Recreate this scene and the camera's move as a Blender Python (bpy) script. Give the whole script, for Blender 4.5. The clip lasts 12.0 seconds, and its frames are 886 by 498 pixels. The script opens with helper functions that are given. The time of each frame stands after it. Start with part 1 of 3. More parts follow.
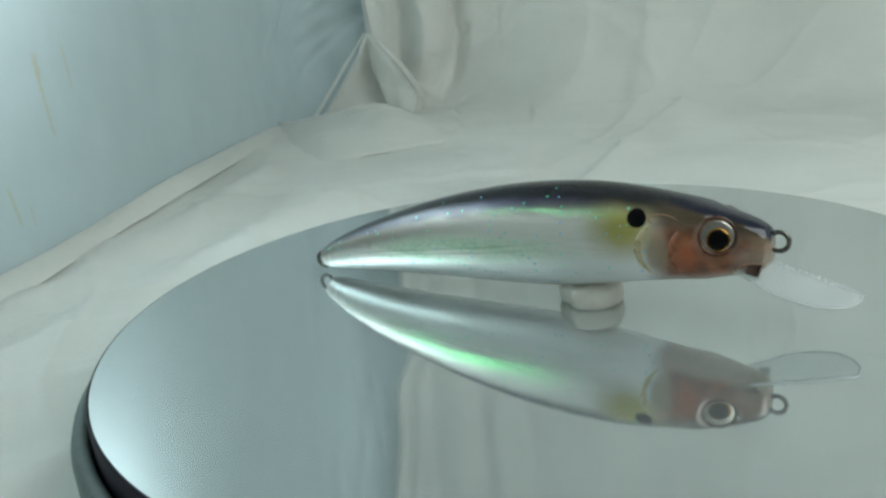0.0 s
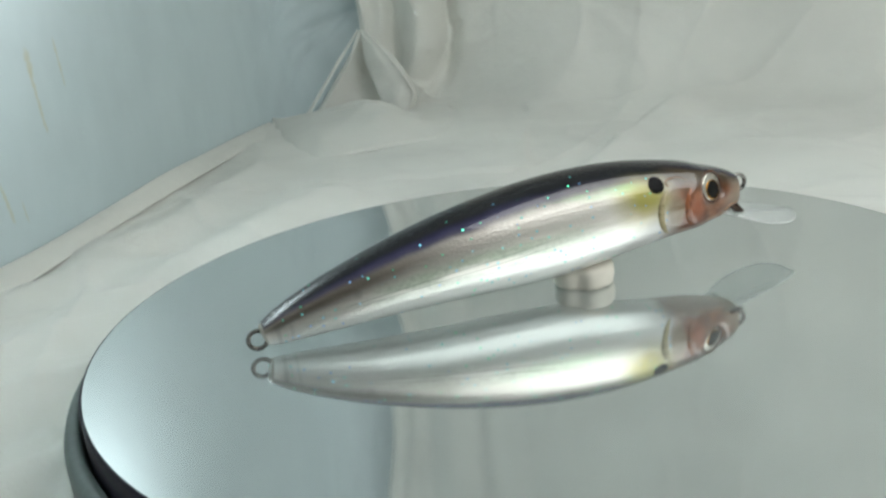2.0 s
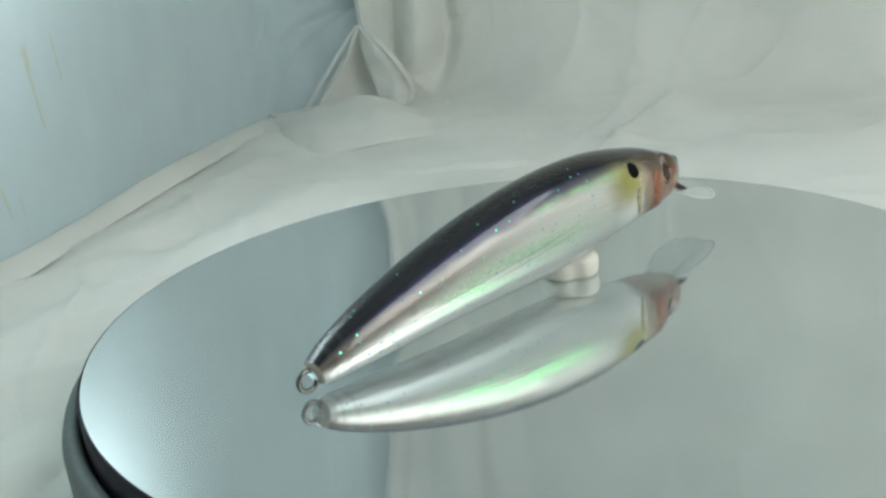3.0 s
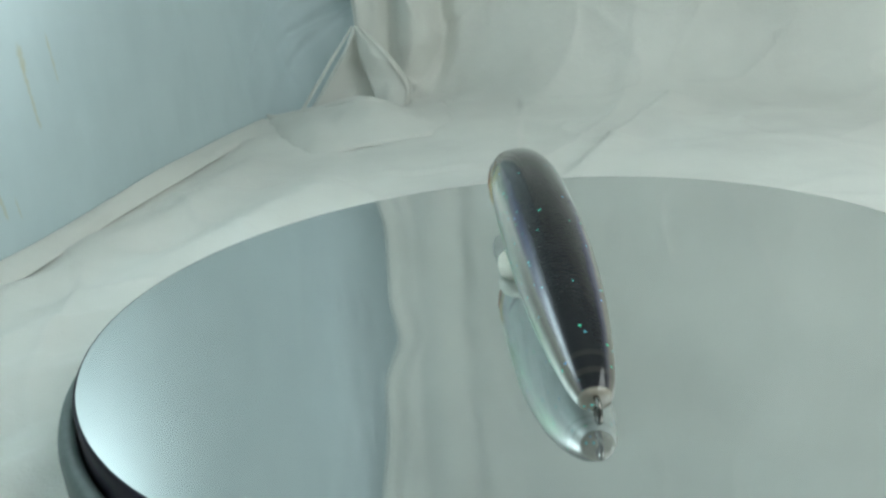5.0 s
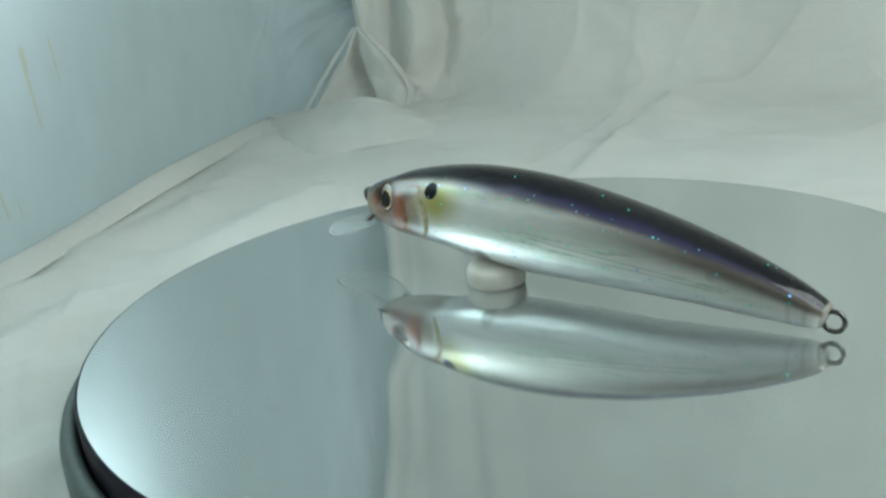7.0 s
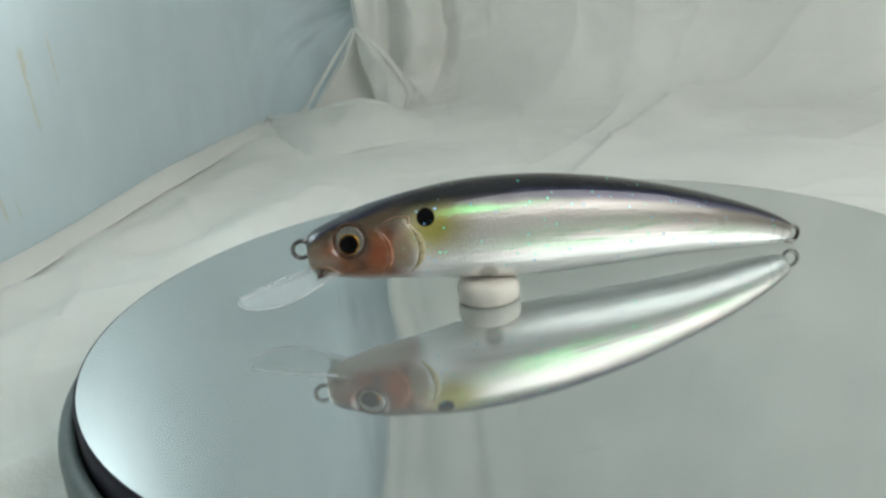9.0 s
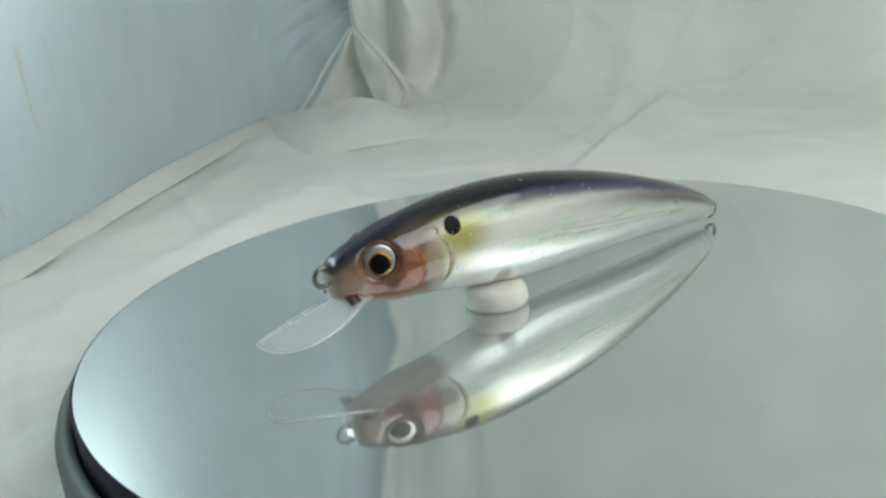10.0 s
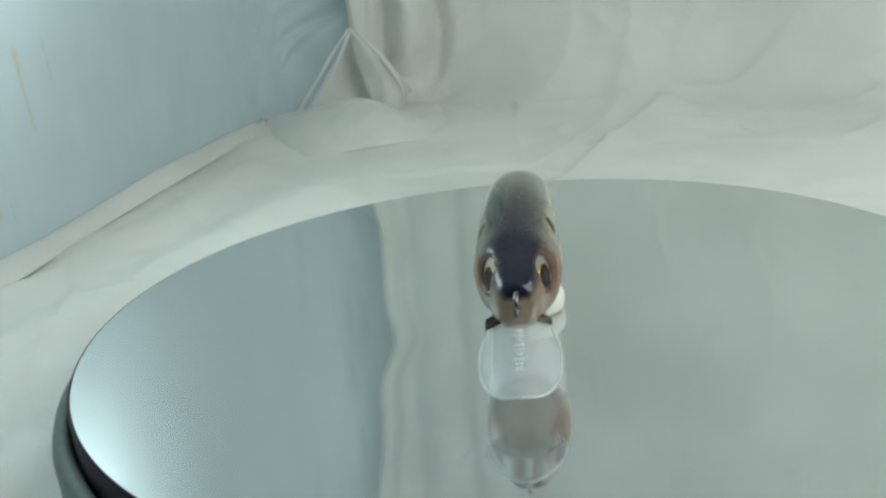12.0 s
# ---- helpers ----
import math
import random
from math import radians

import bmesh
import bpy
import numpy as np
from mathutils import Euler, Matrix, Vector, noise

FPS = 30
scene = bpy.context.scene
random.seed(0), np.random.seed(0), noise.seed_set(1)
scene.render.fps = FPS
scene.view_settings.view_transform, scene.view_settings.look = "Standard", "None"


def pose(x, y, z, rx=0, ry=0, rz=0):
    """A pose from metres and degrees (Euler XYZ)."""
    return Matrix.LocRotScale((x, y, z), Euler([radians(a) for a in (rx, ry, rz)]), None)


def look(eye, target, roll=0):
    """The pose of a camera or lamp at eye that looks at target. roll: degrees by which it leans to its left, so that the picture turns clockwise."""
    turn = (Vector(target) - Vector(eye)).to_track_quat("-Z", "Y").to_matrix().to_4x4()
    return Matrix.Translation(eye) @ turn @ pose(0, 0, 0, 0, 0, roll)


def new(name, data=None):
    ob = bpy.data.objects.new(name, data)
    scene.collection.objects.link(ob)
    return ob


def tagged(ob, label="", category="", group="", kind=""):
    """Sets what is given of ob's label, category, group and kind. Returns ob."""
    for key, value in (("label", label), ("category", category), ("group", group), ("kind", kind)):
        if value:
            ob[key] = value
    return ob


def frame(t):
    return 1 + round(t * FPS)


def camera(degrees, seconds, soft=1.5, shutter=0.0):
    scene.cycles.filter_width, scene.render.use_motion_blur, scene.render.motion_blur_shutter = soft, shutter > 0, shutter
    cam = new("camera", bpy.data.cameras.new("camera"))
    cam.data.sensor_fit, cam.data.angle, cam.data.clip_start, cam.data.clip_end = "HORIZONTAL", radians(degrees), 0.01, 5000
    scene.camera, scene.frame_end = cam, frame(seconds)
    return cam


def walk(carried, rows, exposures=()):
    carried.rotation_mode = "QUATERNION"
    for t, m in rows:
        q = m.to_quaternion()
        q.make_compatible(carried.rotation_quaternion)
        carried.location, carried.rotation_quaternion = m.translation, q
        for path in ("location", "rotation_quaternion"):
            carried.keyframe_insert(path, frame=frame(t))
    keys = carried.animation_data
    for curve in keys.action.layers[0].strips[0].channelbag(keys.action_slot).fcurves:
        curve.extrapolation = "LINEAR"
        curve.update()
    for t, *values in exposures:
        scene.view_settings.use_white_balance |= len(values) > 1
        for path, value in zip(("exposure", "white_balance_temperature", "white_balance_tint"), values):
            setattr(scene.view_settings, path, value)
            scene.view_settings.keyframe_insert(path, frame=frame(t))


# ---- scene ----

# ---------------------------------------------------------------- camera
cam = camera(53.2, 12.0, soft=2.6)
# the film camera's drifting brightness and white balance: seconds, stops, 0 green to 1 neutral
TINTS = [(0.0, -0.14, 0.0), (0.5, -0.16, 0.1), (1.0, -0.13, 0.6), (1.5, -0.06, 0.9), (2.0, 0.0, 1.0), (2.5, 0.0, 1.0), (3.0, 0.0, 0.5), (5.0, 0.0, 0.0),
         (5.5, 0.0, 0.0), (6.0, 0.0, 0.1), (6.5, -0.03, 0.0), (7.0, -0.08, -0.1), (9.0, 0.0, 1.1), (9.5, 0.0, 1.0), (10.0, 0.0, 0.55), (10.5, 0.0, 0.6),
         (11.0, 0.0, 0.5), (11.5, 0.0, 0.4), (12.0, 0.0, 0.25)]
walk(cam, [
    (0.0, pose(0.0000, -0.1929, 0.0745, 72.192, 5.887, 4.749)),
    (0.5, pose(0.0000, -0.1929, 0.0745, 72.290, 5.850, 4.632)),
    (1.0, pose(0.0000, -0.1929, 0.0745, 72.256, 5.820, 4.538)),
    (1.5, pose(0.0000, -0.1929, 0.0745, 72.159, 5.801, 4.480)),
    (2.0, pose(0.0000, -0.1929, 0.0745, 71.927, 5.764, 4.363)),
    (2.5, pose(0.0000, -0.1929, 0.0745, 71.731, 5.723, 4.235)),
    (3.0, pose(0.0000, -0.1929, 0.0745, 71.634, 5.725, 4.241)),
    (5.0, pose(0.0000, -0.1929, 0.0745, 71.667, 5.654, 4.019)),
    (5.5, pose(0.0000, -0.1929, 0.0745, 71.577, 5.659, 4.036)),
    (6.0, pose(0.0000, -0.1929, 0.0745, 71.570, 5.676, 4.089)),
    (6.5, pose(0.0000, -0.1929, 0.0745, 71.583, 5.678, 4.095)),
    (7.0, pose(0.0000, -0.1929, 0.0745, 71.738, 5.685, 4.118)),
    (9.0, pose(0.0000, -0.1929, 0.0745, 71.815, 5.659, 4.036)),
    (9.5, pose(0.0000, -0.1929, 0.0745, 71.846, 5.661, 4.042)),
    (10.0, pose(0.0000, -0.1929, 0.0745, 71.744, 5.607, 3.873)),
    (10.5, pose(0.0000, -0.1929, 0.0745, 71.822, 5.601, 3.855)),
    (11.0, pose(0.0000, -0.1929, 0.0745, 71.772, 5.558, 3.721)),
    (11.5, pose(0.0000, -0.1929, 0.0745, 71.841, 5.562, 3.733)),
    (12.0, pose(0.0000, -0.1929, 0.0745, 71.793, 5.565, 3.745)),
], exposures=[(t, -0.05 + e, 6140 + 330 * k, 4.5 + 7.2 * k) for t, e, k in TINTS])

# ---------------------------------------------------------------- world and lamps
world = bpy.data.worlds.new("room_air")
scene.world = world
world.use_nodes = True
world.node_tree.nodes["Background"].inputs["Color"].default_value = (0.8, 0.9, 1.0, 1)
world.node_tree.nodes["Background"].inputs["Strength"].default_value = 0.15


def area_lamp(name, eye, target, w, h, watts, colour):
    data = bpy.data.lights.new(name, "AREA")
    data.shape, data.size, data.size_y, data.energy, data.color = "RECTANGLE", w, h, watts, colour
    ob = new(name, data)
    ob.matrix_world = look(eye, target)
    return ob


# a lamp close behind the translucent side cloth, an added fill that brightens its far corner, and a lamp beside the
# open front
area_lamp("lamp_left", (-0.250, 0.04, 0.160), (-0.20, 0.045, 0.160), 0.16, 0.05, 1.82, (0.93, 1.0, 1.02))
area_lamp("fill_left", (-0.42, 0.60, 0.20), (-0.16, 0.54, 0.12), 0.50, 0.45, 1.50, (0.92, 1.0, 1.01))
area_lamp("lamp_right", (0.35, -0.16, 0.32), (0.03, 0.14, -0.02), 0.50, 0.36, 1.98, (0.965, 0.99, 0.955))

# ---------------------------------------------------------------- small tools


def mesh_of(name, verts, faces, smooth=True):
    me = bpy.data.meshes.new(name)
    me.from_pydata([tuple(v) for v in verts], [], faces)
    me.update()
    if smooth:
        me.polygons.foreach_set("use_smooth", [True] * len(me.polygons))
    return me


def part(name, bm, material, parent, label="", smooth=True):
    """Links a bmesh, or a mesh, as one object under a thing."""
    if isinstance(bm, bmesh.types.BMesh):
        me = bpy.data.meshes.new(name)
        bm.to_mesh(me)
        bm.free()
        if smooth:
            me.polygons.foreach_set("use_smooth", [True] * len(me.polygons))
    else:
        me = bm
    me.materials.append(material)
    ob = new(name, me)
    if parent:
        ob.parent = parent
    return tagged(ob, label)


def lathe(profile, steps=96, close_bottom=False):
    """A turned body from (radius, z) pairs."""
    bm = bmesh.new()
    rings = []
    for r, z in profile:
        if r < 1e-7:
            rings.append([bm.verts.new((0, 0, z))])
        else:
            rings.append([bm.verts.new((r * math.cos(2 * math.pi * i / steps), r * math.sin(2 * math.pi * i / steps), z)) for i in range(steps)])
    for a, b in zip(rings, rings[1:]):
        for i in range(steps):
            j = (i + 1) % steps
            if len(a) == 1 and len(b) == 1:
                continue
            if len(a) == 1:
                bm.faces.new((a[0], b[j], b[i]))
            elif len(b) == 1:
                bm.faces.new((a[i], a[j], b[0]))
            else:
                bm.faces.new((a[i], a[j], b[j], b[i]))
    bmesh.ops.recalc_face_normals(bm, faces=bm.faces)
    return bm


def tube(points, radius, sides=10, closed=False):
    """A wire along points; radius may be a number or a list."""
    pts = [Vector(q) for q in points]
    n = len(pts)
    rads = radius if isinstance(radius, (list, tuple)) else [radius] * n
    bm = bmesh.new()
    rings = []
    up = Vector((0.31, 0.17, 0.93)).normalized()
    for i, q in enumerate(pts):
        a = pts[(i - 1) % n] if closed or i else pts[0]
        b = pts[(i + 1) % n] if closed or i < n - 1 else pts[-1]
        t = (b - a).normalized()
        s = t.cross(up)
        if s.length < 1e-4:
            s = t.cross(Vector((1, 0, 0)))
        s.normalize()
        w = s.cross(t)
        rings.append([bm.verts.new(q + rads[i] * (math.cos(2 * math.pi * k / sides) * s + math.sin(2 * math.pi * k / sides) * w)) for k in range(sides)])
    m = n if closed else n - 1
    for i in range(m):
        a, b = rings[i], rings[(i + 1) % n]
        for k in range(sides):
            bm.faces.new((a[k], a[(k + 1) % sides], b[(k + 1) % sides], b[k]))
    if not closed:
        bm.faces.new(rings[0][::-1])
        bm.faces.new(rings[-1])
    bmesh.ops.recalc_face_normals(bm, faces=bm.faces)
    return bm


def smooth_line(points, n):
    """A Catmull-Rom line through points, as an array of n places."""
    q = np.array(points, float)
    q = np.vstack([2 * q[0] - q[1], q, 2 * q[-1] - q[-2]])
    out = []
    for s in np.linspace(0, len(points) - 1 - 1e-9, n):
        i = int(s)
        f = s - i
        a, b, c, d = q[i:i + 4]
        out.append(0.5 * (2 * b + (c - a) * f + (2 * a - 5 * b + 4 * c - d) * f * f + (3 * b - 3 * c + d - a) * f ** 3))
    return np.array(out)


def ease(x):
    x = max(0.0, min(1.0, x))
    return x * x * (3 - 2 * x)


# ---------------------------------------------------------------- materials


class Nodes:
    """Short hand for building node materials."""

    def __init__(self, name):
        self.mat = bpy.data.materials.new(name)
        self.mat.use_nodes = True
        self.t = self.mat.node_tree
        self.bsdf = self.t.nodes["Principled BSDF"]
        self.out = self.t.nodes["Material Output"]

    def node(self, kind, **kw):
        nd = self.t.nodes.new(kind)
        for k, v in kw.items():
            setattr(nd, k, v)
        return nd

    def link(self, a, b):
        self.t.links.new(a, b)

    def put(self, socket, v):
        if isinstance(v, bpy.types.NodeSocket):
            self.link(v, socket)
        elif isinstance(v, (tuple, list)) and len(v) == 3 and socket.type == "RGBA":
            socket.default_value = (*v, 1)
        else:
            socket.default_value = v

    def set(self, **kw):
        for k, v in kw.items():
            self.put(self.bsdf.inputs[k.replace("_", " ")], v)

    def math(self, op, a, b=0.0, c=0.0, clamp=False):
        nd = self.node("ShaderNodeMath", operation=op, use_clamp=clamp)
        for s, v in zip(nd.inputs, (a, b, c)):
            self.put(s, v)
        return nd.outputs[0]

    def step(self, x, lo, hi):
        """0 below lo, 1 above hi, smooth between."""
        nd = self.node("ShaderNodeMapRange", interpolation_type="SMOOTHSTEP")
        self.put(nd.inputs["Value"], x)
        if lo < hi:
            nd.inputs["From Min"].default_value, nd.inputs["From Max"].default_value = lo, hi
            nd.inputs["To Min"].default_value, nd.inputs["To Max"].default_value = 0, 1
        else:
            nd.inputs["From Min"].default_value, nd.inputs["From Max"].default_value = hi, lo
            nd.inputs["To Min"].default_value, nd.inputs["To Max"].default_value = 1, 0
        return nd.outputs["Result"]

    def mix(self, f, a, b):
        nd = self.node("ShaderNodeMix", data_type="RGBA")
        self.put(nd.inputs["Factor"], f)
        for s, v in ((nd.inputs[6], a), (nd.inputs[7], b)):
            self.put(s, v)
        return nd.outputs[2]

    def noise(self, vec, scale, detail=3.0, rough=0.5):
        nd = self.node("ShaderNodeTexNoise")
        if vec is not None:
            self.link(vec, nd.inputs["Vector"])
        nd.inputs["Scale"].default_value, nd.inputs["Detail"].default_value, nd.inputs["Roughness"].default_value = scale, detail, rough
        return nd.outputs["Fac"]

    def coords(self, which="Object"):
        return self.node("ShaderNodeTexCoord").outputs[which]

    def bump(self, height, strength, distance):
        nd = self.node("ShaderNodeBump")
        self.put(nd.inputs["Height"], height)
        self.put(nd.inputs["Strength"], strength)
        nd.inputs["Distance"].default_value = distance
        return nd.outputs["Normal"]

    def mapped(self, vec, scale):
        nd = self.node("ShaderNodeMapping")
        self.link(vec, nd.inputs["Vector"])
        nd.inputs["Scale"].default_value = scale
        return nd.outputs["Vector"]


def cloth_material(name, colour):
    m = Nodes(name)
    g = m.coords()
    stain = m.noise(g, 9.0, 4)
    fine = m.noise(g, 900.0, 2)
    weave = m.noise(m.mapped(g, (1500, 1500, 1500)), 1.0, 1)
    dark = tuple(0.86 * q for q in colour)
    col = m.mix(m.step(stain, 0.3, 0.7), colour, dark)
    m.set(Base_Color=col, Roughness=0.9, Sheen_Weight=0.15)
    rumple = m.noise(g, 110.0, 5, 0.6)
    first = m.bump(rumple, 0.35, 0.0022)
    nd = m.node("ShaderNodeBump")
    m.link(m.math("ADD", fine, weave), nd.inputs["Height"])
    nd.inputs["Strength"].default_value, nd.inputs["Distance"].default_value = 0.3, 0.0004
    m.link(first, nd.inputs["Normal"])
    m.set(Normal=nd.outputs["Normal"])
    return m.mat


# rusty streaks on the side cloth: (y, z) from and to, half width
STREAKS = [(0.1612, 0.0575, 0.1617, 0.047, 0.0013), (0.1614, 0.049, 0.1617, 0.040, 0.0008), (0.1615, 0.041, 0.1632, 0.0232, 0.0006), (0.1825, 0.0595, 0.1838, 0.0400, 0.0005), (0.1244, 0.010, 0.1275, -0.006, 0.0006), (0.135, 0.0, 0.136, -0.008, 0.0003)]


def panel_material():
    m = Nodes("side_nylon")
    g = m.coords()
    sep = m.node("ShaderNodeSeparateXYZ")
    m.link(g, sep.inputs[0])
    y, z = sep.outputs[1], sep.outputs[2]
    n = m.noise(g, 7.0, 4)
    weave = m.noise(m.mapped(g, (50, 50, 30)), 1.0, 4)
    f = m.math("ADD", m.math("MULTIPLY", n, 0.6), m.math("MULTIPLY", weave, 0.4))
    col = m.mix(m.step(f, 0.35, 0.65), (0.475, 0.54, 0.542), (0.52, 0.585, 0.585))
    rough_edge = m.noise(g, 500.0, 3)
    for y0, z0, y1, z1, w in STREAKS:
        k = (y1 - y0) / (z1 - z0)
        mid = m.math("MULTIPLY_ADD", m.math("SUBTRACT", z, z0), k, y0)
        off = m.math("ABSOLUTE", m.math("SUBTRACT", y, mid))
        off = m.math("MULTIPLY_ADD", m.math("SUBTRACT", rough_edge, 0.5), w * 4.0, off)
        a = m.math("MULTIPLY", m.step(off, w * 2.2, w * 0.2), m.math("MULTIPLY", m.step(z, z1 - 0.002, z1 + 0.001), m.step(z, z0 + 0.002, z0 - 0.003)))
        col = m.mix(m.math("MULTIPLY", a, 0.45), col, (0.46, 0.40, 0.20))
    m.set(Base_Color=col, Roughness=0.6)
    slack = m.math("MULTIPLY", m.noise(m.mapped(g, (1, 26, 9)), 1.0, 3), m.step(y, 0.33, 0.45))
    nrm = m.bump(m.math("MULTIPLY_ADD", slack, 6.0, m.noise(g, 30.0, 3)), 0.12, 0.002)
    m.set(Normal=nrm)
    tr = m.node("ShaderNodeBsdfTranslucent")
    m.link(col, tr.inputs["Color"])
    mx = m.node("ShaderNodeMixShader")
    mx.inputs[0].default_value = 0.42
    m.link(m.bsdf.outputs[0], mx.inputs[1])
    m.link(tr.outputs[0], mx.inputs[2])
    m.link(mx.outputs[0], m.out.inputs["Surface"])
    return m.mat


def plain(name, colour, rough=0.5, metal=0.0, vary=0.12, scale=200.0, bump=0.05, spec=0.5):
    m = Nodes(name)
    g = m.coords()
    n = m.noise(g, scale, 4)
    col = m.mix(m.step(n, 0.3, 0.7), tuple(q * (1 - vary) for q in colour), tuple(min(1, q * (1 + vary)) for q in colour))
    m.set(Base_Color=col, Metallic=metal, Specular_IOR_Level=spec, Roughness=m.math("MULTIPLY_ADD", n, 0.12, rough - 0.06))
    m.set(Normal=m.bump(m.noise(g, scale * 6, 2), bump, 0.0002))
    return m.mat


def mirror_material():
    m = Nodes("mirror")
    g = m.coords()
    # smears and fine wipe marks on the mirror
    wipe = m.noise(m.mapped(g, (60, 18, 1)), 1.0, 4)
    dust = m.noise(g, 2600.0, 2)
    haze = m.math("MULTIPLY", m.step(wipe, 0.55, 0.85), 0.05)
    speck = m.math("MULTIPLY", m.step(dust, 0.74, 0.8), 0.05)
    a = m.noise(m.mapped(g, (38, 110, 1)), 1.0, 5, 0.65)
    b = m.noise(g, 21.0, 2)
    smear = m.math("MULTIPLY", m.step(a, 0.60, 0.76), m.step(b, 0.52, 0.66))
    m.set(Base_Color=(0.69, 0.735, 0.73), Metallic=m.math("MULTIPLY_ADD", smear, -0.14, 0.82))
    m.set(Roughness=m.math("ADD", m.math("ADD", haze, speck), 0.045))
    return m.mat


def milky_material(name, haze):
    """Scuffed clear plastic: mostly clear, part pale scatter."""
    m = Nodes(name)
    g = m.coords()
    scuff = m.noise(m.mapped(g, (160, 420, 160)), 1.0, 4)
    m.set(Base_Color=(0.90, 0.92, 0.91), Roughness=m.math("MULTIPLY_ADD", scuff, 0.10, 0.12), Coat_Weight=0.6, Coat_Roughness=0.08)
    clear = m.node("ShaderNodeBsdfTransparent")
    clear.inputs["Color"].default_value = (0.97, 0.98, 0.98, 1)
    mx = m.node("ShaderNodeMixShader")
    m.put(mx.inputs[0], m.math("MULTIPLY_ADD", m.step(scuff, 0.3, 0.75), haze * 0.35, haze))
    m.link(clear.outputs[0], mx.inputs[1])
    m.link(m.bsdf.outputs[0], mx.inputs[2])
    m.link(mx.outputs[0], m.out.inputs["Surface"])
    return m.mat


CLOTH = cloth_material("white_muslin", (0.83, 0.83, 0.775))
PANEL = panel_material()
MIRROR = mirror_material()
WALL = plain("white_board", (0.72, 0.76, 0.75), 0.7, scale=12)
DIM = plain("front_dark_grey", (0.055, 0.055, 0.055), 0.8, scale=12)
HOUSING = plain("grey_green_plastic", (0.095, 0.125, 0.118), 0.45, scale=300, spec=0.3)
RIM_BLACK = plain("black_plastic", (0.010, 0.009, 0.018), 0.5, scale=300, spec=0.12)
PAD = plain("white_putty", (0.82, 0.78, 0.69), 0.6, scale=260, bump=0.06, vary=0.03)
WIRE = plain("steel_wire", (0.21, 0.20, 0.185), 0.22, metal=1.0, scale=900)

# ---------------------------------------------------------------- setting
FLOOR = -0.028


def hem(y):
    """The cloth's edge along the side."""
    return -0.2085 + 0.063 * min(y, 0.45)


def back_line(x):
    """Where the cloth stands upright behind the table."""
    return 0.49 - 0.25 * max(0.0, x + 0.02) + 0.10 * max(0.0, x - 0.30)


def cloth_point(x, s):
    """A place on the unfolded cloth: s runs along the floor from the front, then up the back. Gives place and normal."""
    k = max(0.0, min(1.0, (x + 0.075) / 0.09))
    r = 0.022 + 0.085 * k * k * (3 - 2 * k)
    yb = back_line(x)
    flat = yb - r + 0.5
    if s < flat:
        return Vector((x, s - 0.5, FLOOR)), Vector((0, 0, 1))
    a = (s - flat) / r
    if a < math.pi / 2:
        return Vector((x, yb - r + r * math.sin(a), FLOOR + r - r * math.cos(a))), Vector((0, -math.sin(a), math.cos(a)))
    up = s - flat - r * math.pi / 2
    return Vector((x, yb, FLOOR + r + up)), Vector((0, -1, 0))


# soft ridges of the cloth: line, height, width
RIDGES = [
    ([(0.010, 0.185, -0.028), (0.024, 0.219, -0.028), (0.050, 0.280, -0.028), (0.072, 0.325, -0.028), (0.091, 0.364, -0.028)], 0.0050, 0.015, 0.25),
    ([(0.079, 0.270, -0.028), (0.086, 0.320, -0.028), (0.091, 0.364, -0.027)], 0.0018, 0.007, 2.0),
    ([(0.088, 0.464, 0.12), (0.082, 0.460, 0.025), (0.075, 0.430, -0.008), (0.062, 0.370, -0.024), (0.045, 0.285, -0.028)], 0.0026, 0.012, 0.45),
    ([(-0.064, 0.49, 0.50), (-0.055, 0.49, 0.06), (-0.052, 0.49, 0.025), (-0.061, 0.485, -0.004), (-0.078, 0.465, -0.018)], -0.015, 0.0075),
    ([(-0.090, 0.49, 0.50), (-0.075, 0.49, 0.06), (-0.073, 0.49, 0.025), (-0.083, 0.48, -0.004), (-0.092, 0.47, -0.015)], 0.014, 0.012),
    ([(-0.112, 0.49, 0.50), (-0.095, 0.49, 0.10), (-0.096, 0.49, 0.02), (-0.098, 0.49, 0.0)], -0.010, 0.006),
    ([(-0.21, 0.0, -0.028), (-0.17, 0.17, -0.028), (-0.15, 0.28, -0.028)], 0.005, 0.014),
    ([(-0.20, -0.05, -0.028), (-0.14, 0.10, -0.028), (-0.10, 0.20, -0.028)], 0.006, 0.016),
    ([(-0.175, 0.015, -0.028), (-0.159, 0.037, -0.028), (-0.148, 0.053, -0.028), (-0.134, 0.066, -0.028), (-0.112, 0.080, -0.028)], 0.0034, 0.016, 0.22),
    ([(-0.160, -0.006, -0.028), (-0.146, 0.014, -0.028), (-0.138, 0.021, -0.028), (-0.125, 0.028, -0.028)], 0.0022, 0.005, 1.6),
    ([(-0.150, -0.030, -0.028), (-0.135, -0.005, -0.028), (-0.120, 0.004, -0.028), (-0.108, 0.010, -0.028)], -0.0040, 0.009),
    ([(-0.140, -0.055, -0.028), (-0.120, -0.031, -0.028), (-0.108, -0.022, -0.028)], 0.0030, 0.010, 0.4),
    ([(-0.207, 0.095, -0.028), (-0.192, 0.120, -0.028), (-0.175, 0.138, -0.028), (-0.150, 0.160, -0.028)], -0.0035, 0.012),
    ([(0.20, 0.45, 0.20), (0.18, 0.42, 0.04), (0.20, 0.36, 0.0)], 0.004, 0.02),
    ([(0.10, 0.35, -0.02), (0.16, 0.36, 0.0), (0.22, 0.38, 0.03)], 0.003, 0.012),
]


